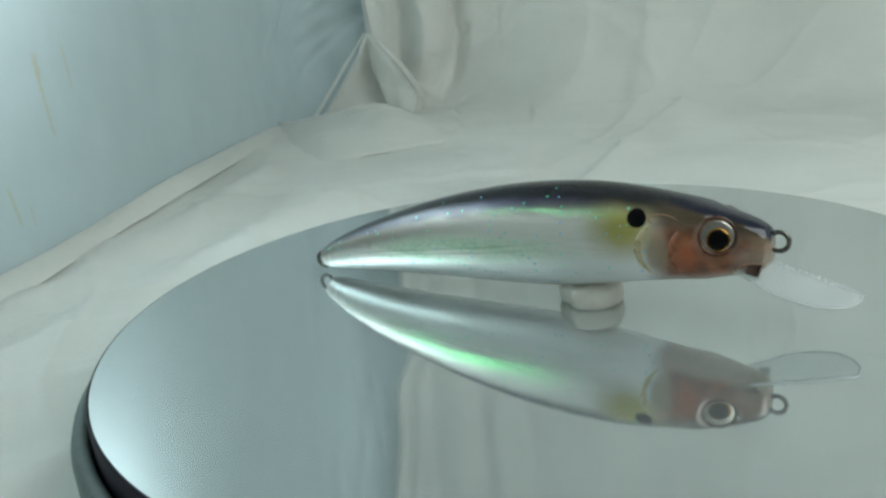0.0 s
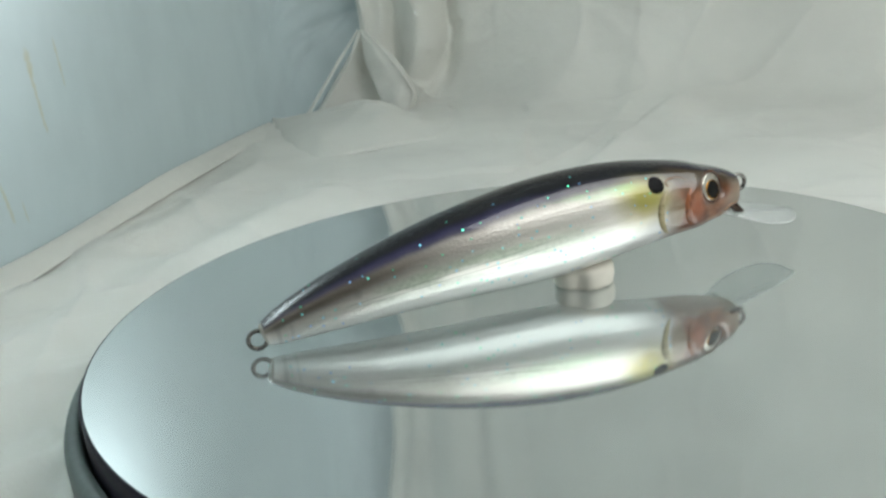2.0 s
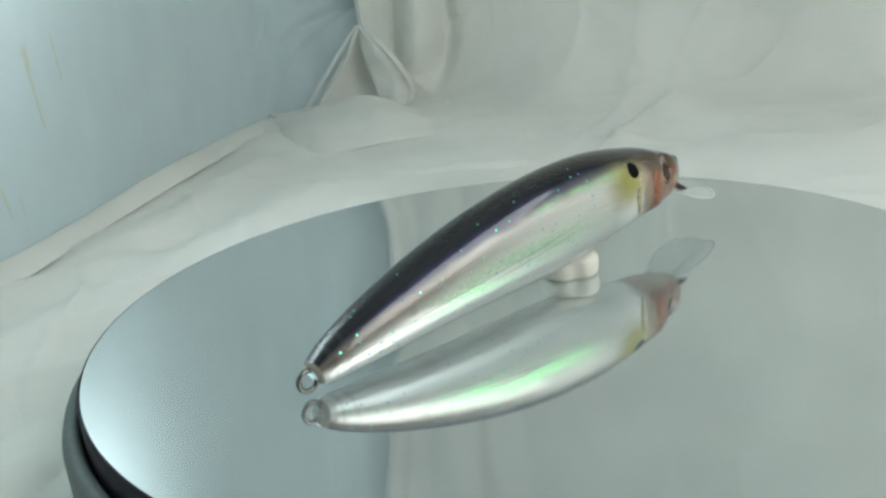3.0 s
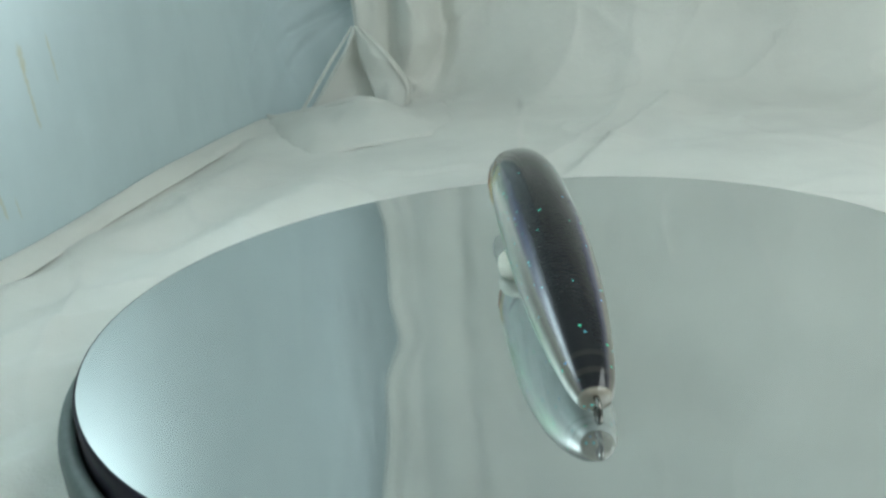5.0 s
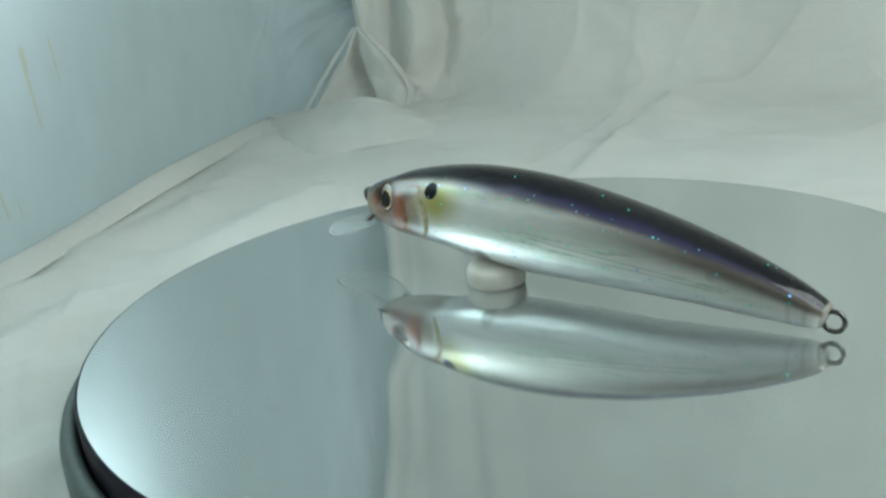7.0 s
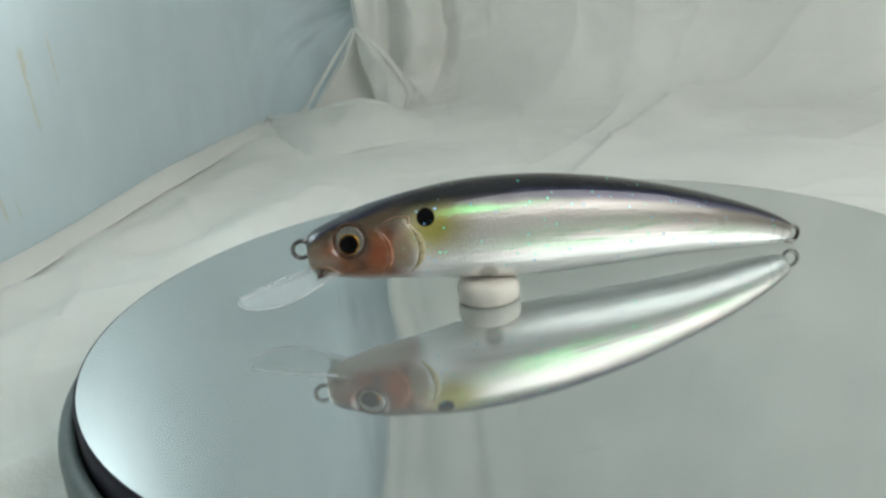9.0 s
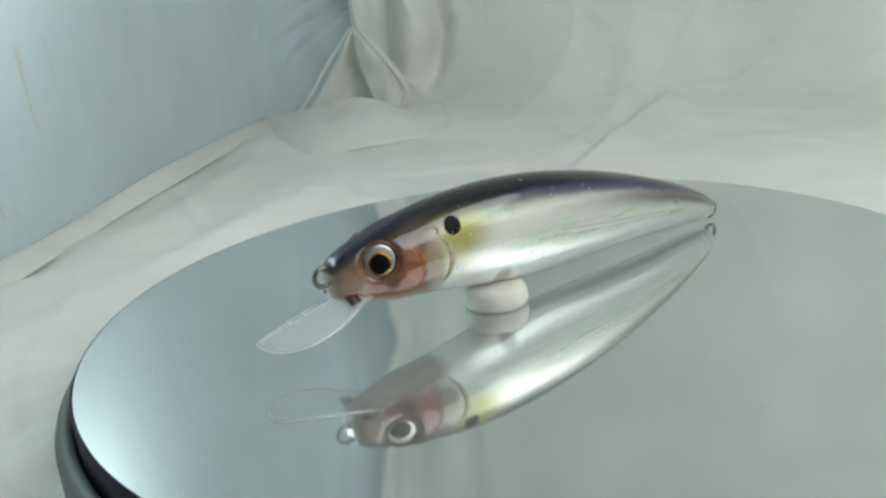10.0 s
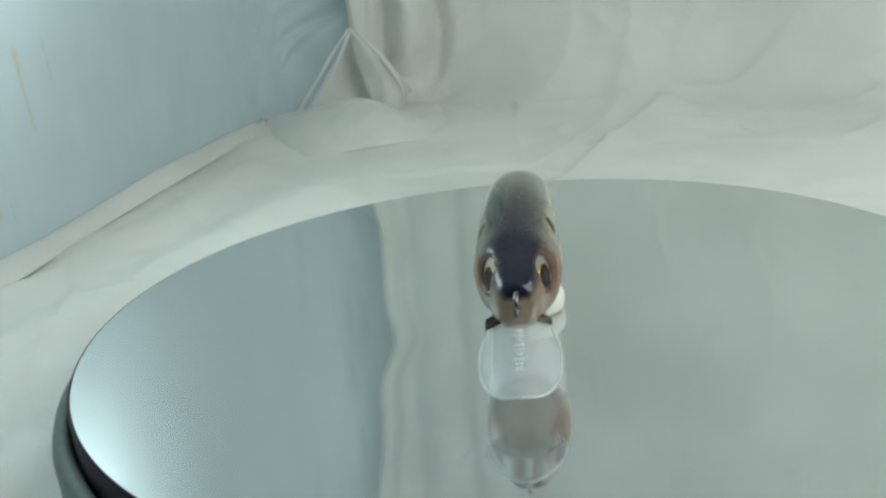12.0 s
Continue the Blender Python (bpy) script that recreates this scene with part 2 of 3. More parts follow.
def left_edge(q):
    """The cloth's left edge: the hem on the floor, the curtain's edge on the wall."""
    f = max(0.0, min(1.0, max((q.z + 0.022) / 0.03, (q.y - 0.43) / 0.03)))
    f = f * f * (3 - 2 * f)
    return (1 - f) * hem(q.y) + f * (-0.1215 - 0.12 * max(0.0, q.z - 0.08) + 0.012 * ease((q.z - 0.08) / 0.05) + 0.013 * math.exp(-((q.z - 0.228) / 0.026) ** 2) + 0.002 * math.sin(q.z * 45))


def backdrop_cloth():
    nx = 340
    lines = [(smooth_line(r[0], 150), r[1], r[2], r[3] if len(r) > 3 else 1.0) for r in RIDGES]
    rows = np.concatenate([np.linspace(0, 0.4, 50)[:-1], np.linspace(0.4, 1.1, 310)[:-1], np.linspace(1.1, 1.75, 60)])
    ns = len(rows) - 1
    verts, faces = [], []
    for j in range(ns + 1):
        s = float(rows[j])
        x0 = left_edge(cloth_point(-0.15, s)[0])
        for i in range(nx + 1):
            x = x0 + (0.455 - x0) * (i / nx) ** 1.5
            q, nrm = cloth_point(x, s)
            a = np.array(q)
            lift = 0.0
            for line, h, w, sharp in lines:
                # a fold falls off faster, or slower, on its left than on its right
                dd = ((line - a) ** 2).sum(1)
                k = int(dd.argmin())
                d2 = dd[k]
                if sharp != 1.0 and a[0] < line[k, 0]:
                    w = w * sharp
                if d2 < 9 * w * w:
                    lift += h * math.exp(-d2 / (w * w)) * (1 - 0.65 * ease((q.z - 0.04) / 0.08))
            quiet = min(1.0, 0.25 + (x - x0) / 0.05)
            if x < 0.0 and 0.24 < q.y < 0.47 and q.z < 0.0:
                quiet *= 0.25
            lift += quiet * 0.006 * noise.noise(Vector((x * 9, s * 7, 1.7))) + (1 - 0.6 * min(1, max(0, q.z / 0.05))) * 0.0025 * noise.noise(Vector((x * 26, s * 20, 5.1)))
            lift += 0.0009 * noise.noise(Vector((x * 70, s * 45, 3.1)))
            # sharp little creases
            c1 = abs(noise.noise(Vector(((x + 0.7 * s) * 13, (s - 0.6 * x) * 5, 8.2))))
            c2 = abs(noise.noise(Vector(((x - 0.5 * s) * 11, (s + 0.5 * x) * 6, 2.9))))
            lift += quiet * (0.0022 * math.exp(-c1 / 0.05) + 0.0018 * math.exp(-c2 / 0.05))
            on_wall = max(0.0, min(1.0, (q.z - 0.02) / 0.03))
            lift += on_wall * (0.007 * math.exp(-((x - x0 - 0.004) / 0.004) ** 2) + 0.003 * math.exp(-((x - x0 - 0.02) / 0.005) ** 2))
            if q.z < 0:
                # the hem turned up against the side cloth, a double strip
                e = x - x0
                lift += 0.002 * math.exp(-(e / 0.006) ** 2)
            verts.append(q + nrm * (lift + 0.002))
    for j in range(ns):
        for i in range(nx):
            k = j * (nx + 1) + i
            faces.append((k, k + 1, k + nx + 2, k + nx + 1))
    me = mesh_of("backdrop_cloth", verts, faces)
    me.materials.append(CLOTH)
    ob = tagged(new("backdrop", me), "wrinkled white muslin backdrop sheet sweeping up the back", "backdrop", kind="structure")
    mod = ob.modifiers.new("thick", "SOLIDIFY")
    mod.thickness, mod.offset = 0.0010, -1
    return ob


backdrop_cloth()


def fold(edge_a, edge_b, bulge, n=60, m=20, wrinkle=0.0012, seed=0.0, lean=1.0):
    """A strip of cloth between two edges, swelling towards the open side between them."""
    a, b = smooth_line(edge_a, n), smooth_line(edge_b, n)
    verts, faces = [], []
    for i in range(n):
        for k in range(m):
            f = k / (m - 1)
            q = Vector(a[i] * (1 - f) + b[i] * f)
            swell = bulge * math.sin(math.pi * f ** lean) * (ease(3.2 * i / n) * ease(4.0 * (n - 1 - i) / n) if lean > 1 else 1)
            q.y -= 0.8 * swell
            q.z += 0.5 * swell
            q += wrinkle * noise.noise_vector(Vector((q.x * 70, q.y * 40 + seed, q.z * 70))) * math.sin(math.pi * min(1, max(0, f)))
            verts.append(q)
    for i in range(n - 1):
        for k in range(m - 1):
            c = i * m + k
            faces.append((c, c + 1, c + m + 1, c + m))
    return verts, faces


FOLDS = [
    # the thin rolled edge that runs down beside the gap
    ([(-0.1184, 0.468, 0.0325), (-0.1392, 0.462, 0.0063), (-0.1637, 0.455, -0.0257)], [(-0.1170, 0.466, 0.0318), (-0.1365, 0.459, 0.0058), (-0.1600, 0.452, -0.0257)], 0.002, 0.0),
    ([(-0.1165, 0.470, 0.0310), (-0.1300, 0.464, 0.0080), (-0.1550, 0.455, -0.0245)], [(-0.1141, 0.462, 0.0311), (-0.1253, 0.455, 0.0098), (-0.1491, 0.448, -0.0240)], 0.0025, 2.0),
    # the hollow between
    ([(-0.1190, 0.472, 0.0290), (-0.1260, 0.474, 0.0170), (-0.1399, 0.470, -0.0022), (-0.1573, 0.460, -0.0265)], [(-0.1140, 0.472, 0.0290), (-0.1120, 0.475, 0.0152), (-0.1066, 0.478, -0.0067), (-0.0973, 0.465, -0.0279)], -0.002, 4.0),
    # the flap folded over
    ([(-0.1150, 0.463, 0.0310), (-0.1138, 0.460, 0.0124), (-0.1088, 0.455, -0.0039), (-0.1008, 0.443, -0.0231)], [(-0.1128, 0.463, 0.0310), (-0.0947, 0.452, 0.0115), (-0.0808, 0.448, -0.0120), (-0.0830, 0.438, -0.0245)], 0.003, 6.0),
    ([(-0.1128, 0.461, 0.0310), (-0.0947, 0.450, 0.0115), (-0.0808, 0.446, -0.0120), (-0.0830, 0.437, -0.0245)], [(-0.1118, 0.464, 0.0310), (-0.0925, 0.458, 0.0118), (-0.0785, 0.456, -0.0120), (-0.0800, 0.448, -0.0265)], 0.0025, 7.0),
    # the heavy hem that lies in the corner
    ([(-0.1826, 0.440, -0.0223), (-0.1749, 0.432, -0.0220), (-0.1523, 0.420, -0.0178), (-0.1319, 0.410, -0.0143), (-0.1077, 0.400, -0.0094), (-0.0908, 0.405, -0.0145), (-0.0780, 0.425, -0.0235), (-0.0520, 0.432, -0.0230)],
     [(-0.1779, 0.405, -0.0330), (-0.1550, 0.355, -0.0315), (-0.1183, 0.302, -0.0285), (-0.1012, 0.314, -0.0280), (-0.0809, 0.3235, -0.0275), (-0.0660, 0.331, -0.0275), (-0.0515, 0.342, -0.0280), (-0.0380, 0.385, -0.0295)], 0.005, 9.0),
]


FOLDS.append(([(hem(y) - 0.0008, y, -0.0192 + 0.0010 * math.sin(31 * y) - 0.005 * max(0, y - 0.36) / 0.08) for y in np.linspace(-0.2, 0.425, 12)],
              [(hem(y) + 0.0095 + 0.0012 * math.sin(23 * y), y - 0.003, -0.0254 - 0.003 * max(0, y - 0.36) / 0.08) for y in np.linspace(-0.2, 0.425, 12)], 0.0012, 11.0))
TOP = FOLDS[5][0]
FOLDS.append((TOP, [(x + 0.001, y - 0.009, z - 0.0022) for x, y, z in TOP], 0.0022, 13.0))


def corner_drape():
    ob = tagged(new("drape"), "gathered white muslin folds in the back corner", "drape", kind="structure")
    for a, b, bulge, seed in FOLDS:
        v, f = fold(a, b, bulge, seed=seed, wrinkle=0.0022 if seed == 9.0 else 0.0016, lean=1.5 if seed == 9.0 else 1.0)
        piece = part("fold", mesh_of("fold", v, f), CLOTH, ob)
        mod = piece.modifiers.new("thick", "SOLIDIFY")
        mod.thickness, mod.offset = 0.0006, 0


corner_drape()


def side_board():
    """The translucent side cloth: straight along the side, bending round behind the curtain."""
    plan = smooth_line([(hem(-0.55) - 0.002, -0.55), (hem(-0.2) - 0.002, -0.2), (hem(0.1) - 0.002, 0.1), (hem(0.3) - 0.002, 0.3), (hem(0.43) - 0.002, 0.43), (-0.170, 0.490), (-0.130, 0.510), (-0.06, 0.520)], 220)
    zs = np.concatenate([np.linspace(FLOOR - 0.006, 0.13, 80)[:-1], np.linspace(0.13, 0.62, 40)])
    verts, faces = [], []
    for z in zs:
        for x, y in plan:
            far = max(0.0, (y - 0.37) / 0.1)
            sag = 0.0012 * noise.noise(Vector((y * 8, z * 8, 0.3))) + ease(far) * (0.006 * noise.noise(Vector(((x + y) * 22 + z * 14, z * 9, 4.3))) + 0.003 * math.exp(-abs(noise.noise(Vector(((x + y) * 16 - z * 22, z * 6, 7.7)))) / 0.06))
            # slack pulls towards the curtain's knot
            q = x + y
            for q0, z0, slope, high, wide in ((0.325, 0.030, 0.26, 0.0045, 0.0050), (0.325, 0.052, 0.34, -0.0035, 0.0060), (0.325, 0.012, 0.55, 0.0030, 0.0045), (0.325, 0.085, 0.60, 0.0030, 0.0080)):
                sag += high * math.exp(-((z - z0 - slope * (q - q0)) / wide) ** 2) * ease((q - 0.275) / 0.05)
            verts.append((x + sag * 0.7 - 0.002 * min(1, far), y - sag * min(1, far), z))
    n = len(plan)
    for j in range(len(zs) - 1):
        for i in range(n - 1):
            k = j * n + i
            faces.append((k, k + 1, k + n + 1, k + n))
    me = mesh_of("side_board", verts, faces)
    me.materials.append(PANEL)
    return tagged(new("wall_left", me), "pale blue-grey translucent nylon side cloth with rusty streaks", "wall", kind="structure")


side_board()


def slab(name, x0, y0, z0, x1, y1, z1, mat, label, category):
    bm = bmesh.new()
    bmesh.ops.create_cube(bm, size=1, matrix=Matrix.Translation(((x0 + x1) / 2, (y0 + y1) / 2, (z0 + z1) / 2)) @ Matrix.Diagonal((x1 - x0, y1 - y0, z1 - z0, 1)))
    bmesh.ops.bevel(bm, geom=bm.edges, offset=0.002, segments=2, affect="EDGES")
    ob = part(name, bm, mat, None, smooth=False)
    return tagged(ob, label, category, kind="structure")


slab("wall_outer", -0.47, -0.58, FLOOR - 0.01, -0.45, 0.80, 0.63, WALL, "plain white outer wall", "wall")
slab("floor", -0.47, -0.58, FLOOR - 0.03, 0.52, 0.80, FLOOR - 0.012, WALL, "plain white board under the cloth", "floor")
slab("wall_right", 0.47, -0.58, FLOOR - 0.01, 0.49, 0.80, 0.63, WALL, "plain white side wall of the light box", "wall")
# the front one is unseen, coloured dark so the lure reflects a dim room
slab("front_stand_in", -0.47, -0.78, FLOOR - 0.01, 0.49, -0.58, 0.63, DIM, "unseen dark grey wall across the front, standing in for the dim room", "wall")
slab("wall_back", -0.47, 0.78, FLOOR - 0.01, 0.49, 0.80, 0.63, WALL, "plain white back wall of the light box", "wall")
slab("ceiling", -0.47, -0.60, 0.632, 0.49, 0.80, 0.65, WALL, "plain white top of the light box", "ceiling")


# ---------------------------------------------------------------- turntable
AXIS = (-0.0006, -0.0003)
SPIN = (0.0006, -0.0011)
LURE_AT = (0.01065, -0.00097)  # over the pad
START, SPEED = -31.0, 24.69


def angle(t):
    return START + SPEED * t


turntable = tagged(new("turntable"), "round motorised turntable with a mirror top and grey-green plastic housing", "turntable")
turntable.matrix_world = pose(*AXIS, FLOOR + 0.001)
HB = -FLOOR - 0.001
part("housing", lathe([(0, 0), (0.098, 0), (0.1005, 0.0008), (0.1035, 0.006), (0.1046, 0.012), (0.1046, HB - 0.0075), (0.1040, HB - 0.0058), (0.1028, HB - 0.0050), (0.1013, HB - 0.0052), (0.1009, HB - 0.0060), (0.1008, HB - 0.012), (0.06, HB - 0.012), (0, HB - 0.012)], 160), HOUSING, turntable, "grey-green plastic housing with rounded shoulder")
platter = tagged(new("platter"), "rotating platter")
platter.parent = turntable
platter.location = (0, 0, HB)
part("rim", lathe([(0, -0.011), (0.098, -0.011), (0.0998, -0.0095), (0.1004, -0.0075), (0.1004, -0.0006), (0.1001, -0.0001), (0.09985, 0.0), (0.0996, -0.0016), (0, -0.0016)], 160), RIM_BLACK, platter, "glossy black platter rim")
part("mirror", lathe([(0, -0.0014), (0.0997, -0.0014), (0.0998, -0.00015), (0.0997, 0.0), (0, 0.0)], 200), MIRROR, platter, "round silvered mirror disc", smooth=False)

# ---------------------------------------------------------------- putty pad
PAD_AT = (0.0110, 0.0009)


def putty_pad():
    bm = lathe([(0, 0.0), (0.0063, 0.0), (0.0068, 0.0003), (0.0070, 0.0009), (0.00715, 0.0022), (0.0070, 0.0037), (0.0066, 0.0044), (0.0052, 0.0049), (0, 0.0051)], 64)
    for v in bm.verts:
        # pressed to the belly's slope, with a pinch at one side
        v.co.z *= 1 + 9.0 * v.co.x
        d = math.hypot(v.co.x + 0.0045, v.co.y + 0.0062)
        v.co.x += 0.0009 * math.exp(-(d / 0.0021) ** 2)
        v.co.y += 0.0012 * math.exp(-(d / 0.0021) ** 2)
        v.co += 0.0003 * noise.noise_vector(v.co * 260) * (1 if v.co.z > 0.0004 else 0)
    return bm


pad = part("putty_pad", putty_pad(), PAD, None)
tagged(pad, "small round white putty pad under the lure's belly on the mirror", "putty pad")

# ---------------------------------------------------------------- fishing lure
# Stations along the lure from the tail: distance, top, belly, half width, in mm
STATIONS = [
    (0.6, 6.0, 2.3, 2.2), (1.2, 6.8, 1.8, 2.9), (4.5, 9, 1.6, 4.0), (10, 11.8, 1.9, 5.1), (17, 14.8, 2.3, 6.2), (24, 17.4, 2.8, 7.0), (33, 20.4, 3.2, 7.7),
    (43, 23.2, 3.4, 8.25), (53, 25.4, 3.5, 8.5), (60, 26.6, 3.6, 8.55), (66, 27.3, 3.8, 8.6), (72, 27.75, 4.3, 8.6), (78, 27.9, 5.2, 8.55), (84, 27.7, 6.1, 8.4),
    (90, 27.1, 7.2, 8.2), (96, 26.2, 8.1, 7.9), (100, 25.4, 8.7, 7.5), (103, 24.6, 9.2, 6.9), (106, 23.6, 9.8, 6), (110, 22.4, 10.7, 5), (113, 21.2, 11.6, 4.1),
    (114.6, 20.1, 12.6, 3.3), (115.2, 18.9, 13.6, 2.4)]
MID = 75.5  # the lure's own zero lies over the pad
LINE = smooth_line(STATIONS, 400)


def station(u):
    """Top, belly and half width at u mm from the tail."""
    return [float(np.interp(u, LINE[:, 0], LINE[:, k])) for k in (1, 2, 3)]


def squareness(u):
    """Power of the cross section: an oval body, a boxier head."""
    return 0.93 - 0.21 * ease((u - 96) / 8)


def skin(u, v, side, out=0.0):
    """A place on the lure's skin, v from 0 at the belly to 1 at the back, side -1 or 1; metres."""
    top, bot, wide = station(u)
    half, mid = (top - bot) / 2, (top + bot) / 2
    c = max(-1.0, min(1.0, 2 * v - 1))
    e = squareness(u)
    y = wide * (1 - abs(c) ** (2 / e)) ** (e / 2) + out
    return Vector(((u - MID) / 1000, side * y / 1000, (mid + half * c) / 1000))


def eye_seat(side):
    """The middle of an eye's seat and the way it faces."""
    n = Vector((math.sin(radians(21)), side * math.cos(radians(21)), 0.22)).normalized()
    return Vector(((105.9 - MID) / 1000, side * 0.0047, 0.0191)), n


def lure_body():
    seg = 76
    bm = bmesh.new()
    uv = bm.loops.layers.uv.new("skin")
    us = np.concatenate([np.linspace(0.6, 1.2, 3), np.linspace(2, 86, 84), np.linspace(86.5, 108, 72), np.linspace(108.5, 112, 8), np.linspace(112.6, 115.2, 8)])
    rings, where = [], {}
    for u in us:
        top, bot, wide = station(u)
        half, mid = (top - bot) / 2, (top + bot) / 2
        ring = []
        for k in range(seg):
            a = 2 * math.pi * k / seg
            ca, sa = math.cos(a), math.sin(a)
            y = wide * math.copysign(abs(ca) ** squareness(u), ca)
            z = half * math.copysign(abs(sa) ** squareness(u), sa)
            h = 0.5 + 0.5 * z / half
            low = ease((h - 0.04) / 0.12) * ease((0.84 - h) / 0.10)
            y += math.copysign(low * (0.28 * ease((u - 91.0 - 3.2 * ((h - 0.46) / 0.35) ** 2) / 0.7) + 0.34 * ease((u - 97.6 - 2.6 * ((h - 0.45) / 0.33) ** 2) / 0.7)) * ease((106 - u) / 8), ca)
            slant = 1.3 * (1 - h) * ease((9 - u) / 8.5)
            q = Vector(((u + slant - MID) / 1000, y / 1000, (mid + z) / 1000))
            # the flat in which the eye sits
            at, nrm = eye_seat(1 if y > 0 else -1)
            d = (q - at).dot(nrm)
            r = (q - at - d * nrm).length
            q -= nrm * d * ease((0.0046 - r) / 0.0014) * (1 if d > 0 else 0.6)
            v = bm.verts.new(q)
            where[v] = (u / 115.0, h)
            ring.append(v)
        rings.append(ring)
    for a, b in zip(rings, rings[1:]):
        for k in range(seg):
            bm.faces.new((a[k], b[k], b[(k + 1) % seg], a[(k + 1) % seg]))
    bm.faces.new(rings[0])
    bm.faces.new(rings[-1][::-1])
    bmesh.ops.recalc_face_normals(bm, faces=bm.faces)
    for f in bm.faces:
        for lp in f.loops:
            lp[uv].uv = where[lp.vert]
    return bm


def lure_paint():
    m = Nodes("lure_paint")
    uvn = m.node("ShaderNodeUVMap", uv_map="skin").outputs["UV"]
    sep = m.node("ShaderNodeSeparateXYZ")
    m.link(uvn, sep.inputs[0])
    u0, v0 = sep.outputs[0], sep.outputs[1]
    g = m.coords()
    wob = m.noise(g, 160.0, 3)
    u = m.math("MULTIPLY_ADD", m.math("SUBTRACT", wob, 0.5), 0.03, u0)
    v = m.math("MULTIPLY_ADD", m.math("SUBTRACT", wob, 0.5), 0.05, v0)

    def blob(cu, cv, ru, rv, lo, hi, uu=u, vv=v):
        a = m.math("POWER", m.math("DIVIDE", m.math("SUBTRACT", uu, cu), ru), 2.0)
        b = m.math("POWER", m.math("DIVIDE", m.math("SUBTRACT", vv, cv), rv), 2.0)
        return m.step(m.math("SQRT", m.math("ADD", a, b)), hi, lo)

    pearl = m.mix(m.step(v, 0.15, 0.55), (0.92, 0.92, 0.90), (0.85, 0.81, 0.75))
    tailward = m.math("MULTIPLY", m.step(u, 0.62, 0.18), m.step(v, 0.50, 0.74))
    olive = m.mix(m.math("MAXIMUM", tailward, m.step(v, 0.70, 0.86)), pearl, (0.19, 0.165, 0.135))
    back = m.mix(m.step(v, 0.80, 0.92), olive, (0.013, 0.013, 0.017))
    # the sheen along the dark back, put into the colour as a violet band
    violet = m.math("MULTIPLY", blob(0.36, 0.86, 0.50, 0.085, 0.1, 1.0), 0.70)
    col = m.mix(violet, back, (0.042, 0.040, 0.135))
    yellow = blob(0.765, 0.67, 0.095, 0.42, 0.15, 1.0)
    col = m.mix(m.math("MULTIPLY", m.math("MULTIPLY", yellow, 0.95), m.step(v, 0.95, 0.76)), col, (0.40, 0.36, 0.06))
    mott = m.noise(m.mapped(g, (260, 260, 420)), 1.0, 4)
    flesh = m.mix(m.step(mott, 0.3, 0.7), (0.13, 0.040, 0.014), (0.32, 0.125, 0.050))
    flesh = m.mix(m.step(v, 0.60, 0.86), flesh, (0.085, 0.060, 0.035))
    head = m.math("MULTIPLY", m.step(u, 0.785, 0.855), m.step(v, 0.99, 0.91))
    col = m.mix(head, col, flesh)
    gill = m.math("MULTIPLY", blob(0.825, 0.42, 0.030, 0.30, 0.4, 1.0), 0.75)
    col = m.mix(gill, col, (0.27, 0.20, 0.115))
    rust = m.math("MULTIPLY", blob(0.872, 0.40, 0.034, 0.34, 0.1, 1.0), 0.85)
    col = m.mix(rust, col, (0.34, 0.080, 0.022))
    dark_eye = m.math("MULTIPLY", blob(0.917, 0.62, 0.042, 0.40, 0.5, 1.0, u0, v0), 0.6)
    col = m.mix(dark_eye, col, (0.10, 0.05, 0.03))
    lower = m.math("MULTIPLY", m.step(u, 0.78, 0.84), m.step(v, 0.20, 0.04))
    col = m.mix(lower, col, (0.46, 0.36, 0.31))
    nose = m.math("MULTIPLY", m.step(u0, 0.955, 0.98), m.step(v0, 0.84, 0.94))
    jaw = m.math("MULTIPLY", m.step(u0, 0.93, 0.97), m.step(v0, 0.62, 0.40))
    col = m.mix(m.math("MULTIPLY", jaw, 0.7), col, (0.36, 0.27, 0.21))
    face = m.math("MULTIPLY", m.step(u0, 0.955, 0.985), m.step(v0, 0.86, 0.72))
    col = m.mix(m.math("MULTIPLY", face, 0.6), col, (0.27, 0.21, 0.14))
    col = m.mix(nose, col, (0.02, 0.024, 0.07))
    ridge = m.math("MULTIPLY", m.step(u, 0.80, 0.88), m.step(v0, 0.90, 0.965))
    col = m.mix(ridge, col, (0.012, 0.013, 0.03))
    # the two shoulder spots do not sit quite opposite each other
    across = m.node("ShaderNodeSeparateXYZ")
    m.link(g, across.inputs[0])
    u_spot = m.math("MULTIPLY_ADD", m.step(across.outputs[1], 0.0005, -0.0005), -0.010, u0)
    spot = blob(0.777, 0.775, 0.0185, 0.098, 0.86, 1.0, u_spot, v0)
    col = m.mix(spot, col, (0.004, 0.004, 0.005))
    one_side = m.step(across.outputs[1], 0.0, 0.0005)
    mark = m.math("MULTIPLY", m.math("MULTIPLY", blob(0.665, 0.12, 0.026, 0.12, 0.4, 1.0, u0, v0), one_side), 0.6)
    col = m.mix(mark, col, (0.20, 0.19, 0.18))
    mark2 = m.math("MULTIPLY", blob(0.185, 0.62, 0.012, 0.10, 0.3, 1.0, u0, v0), 0.28)
    col = m.mix(mark2, col, (0.16, 0.15, 0.13))
    # two fine moulding lines of the inner plate along the flank
    for rise in (0.395, 0.455):
        bend = m.math("MULTIPLY_ADD", m.math("POWER", m.math("SUBTRACT", u0, 0.36), 2.0), 0.9, rise)
        near = m.step(m.math("ABSOLUTE", m.math("SUBTRACT", v0, bend)), 0.014, 0.004)
        near = m.math("MULTIPLY", near, m.math("MULTIPLY", m.step(u0, 0.13, 0.20), m.step(u0, 0.62, 0.50)))
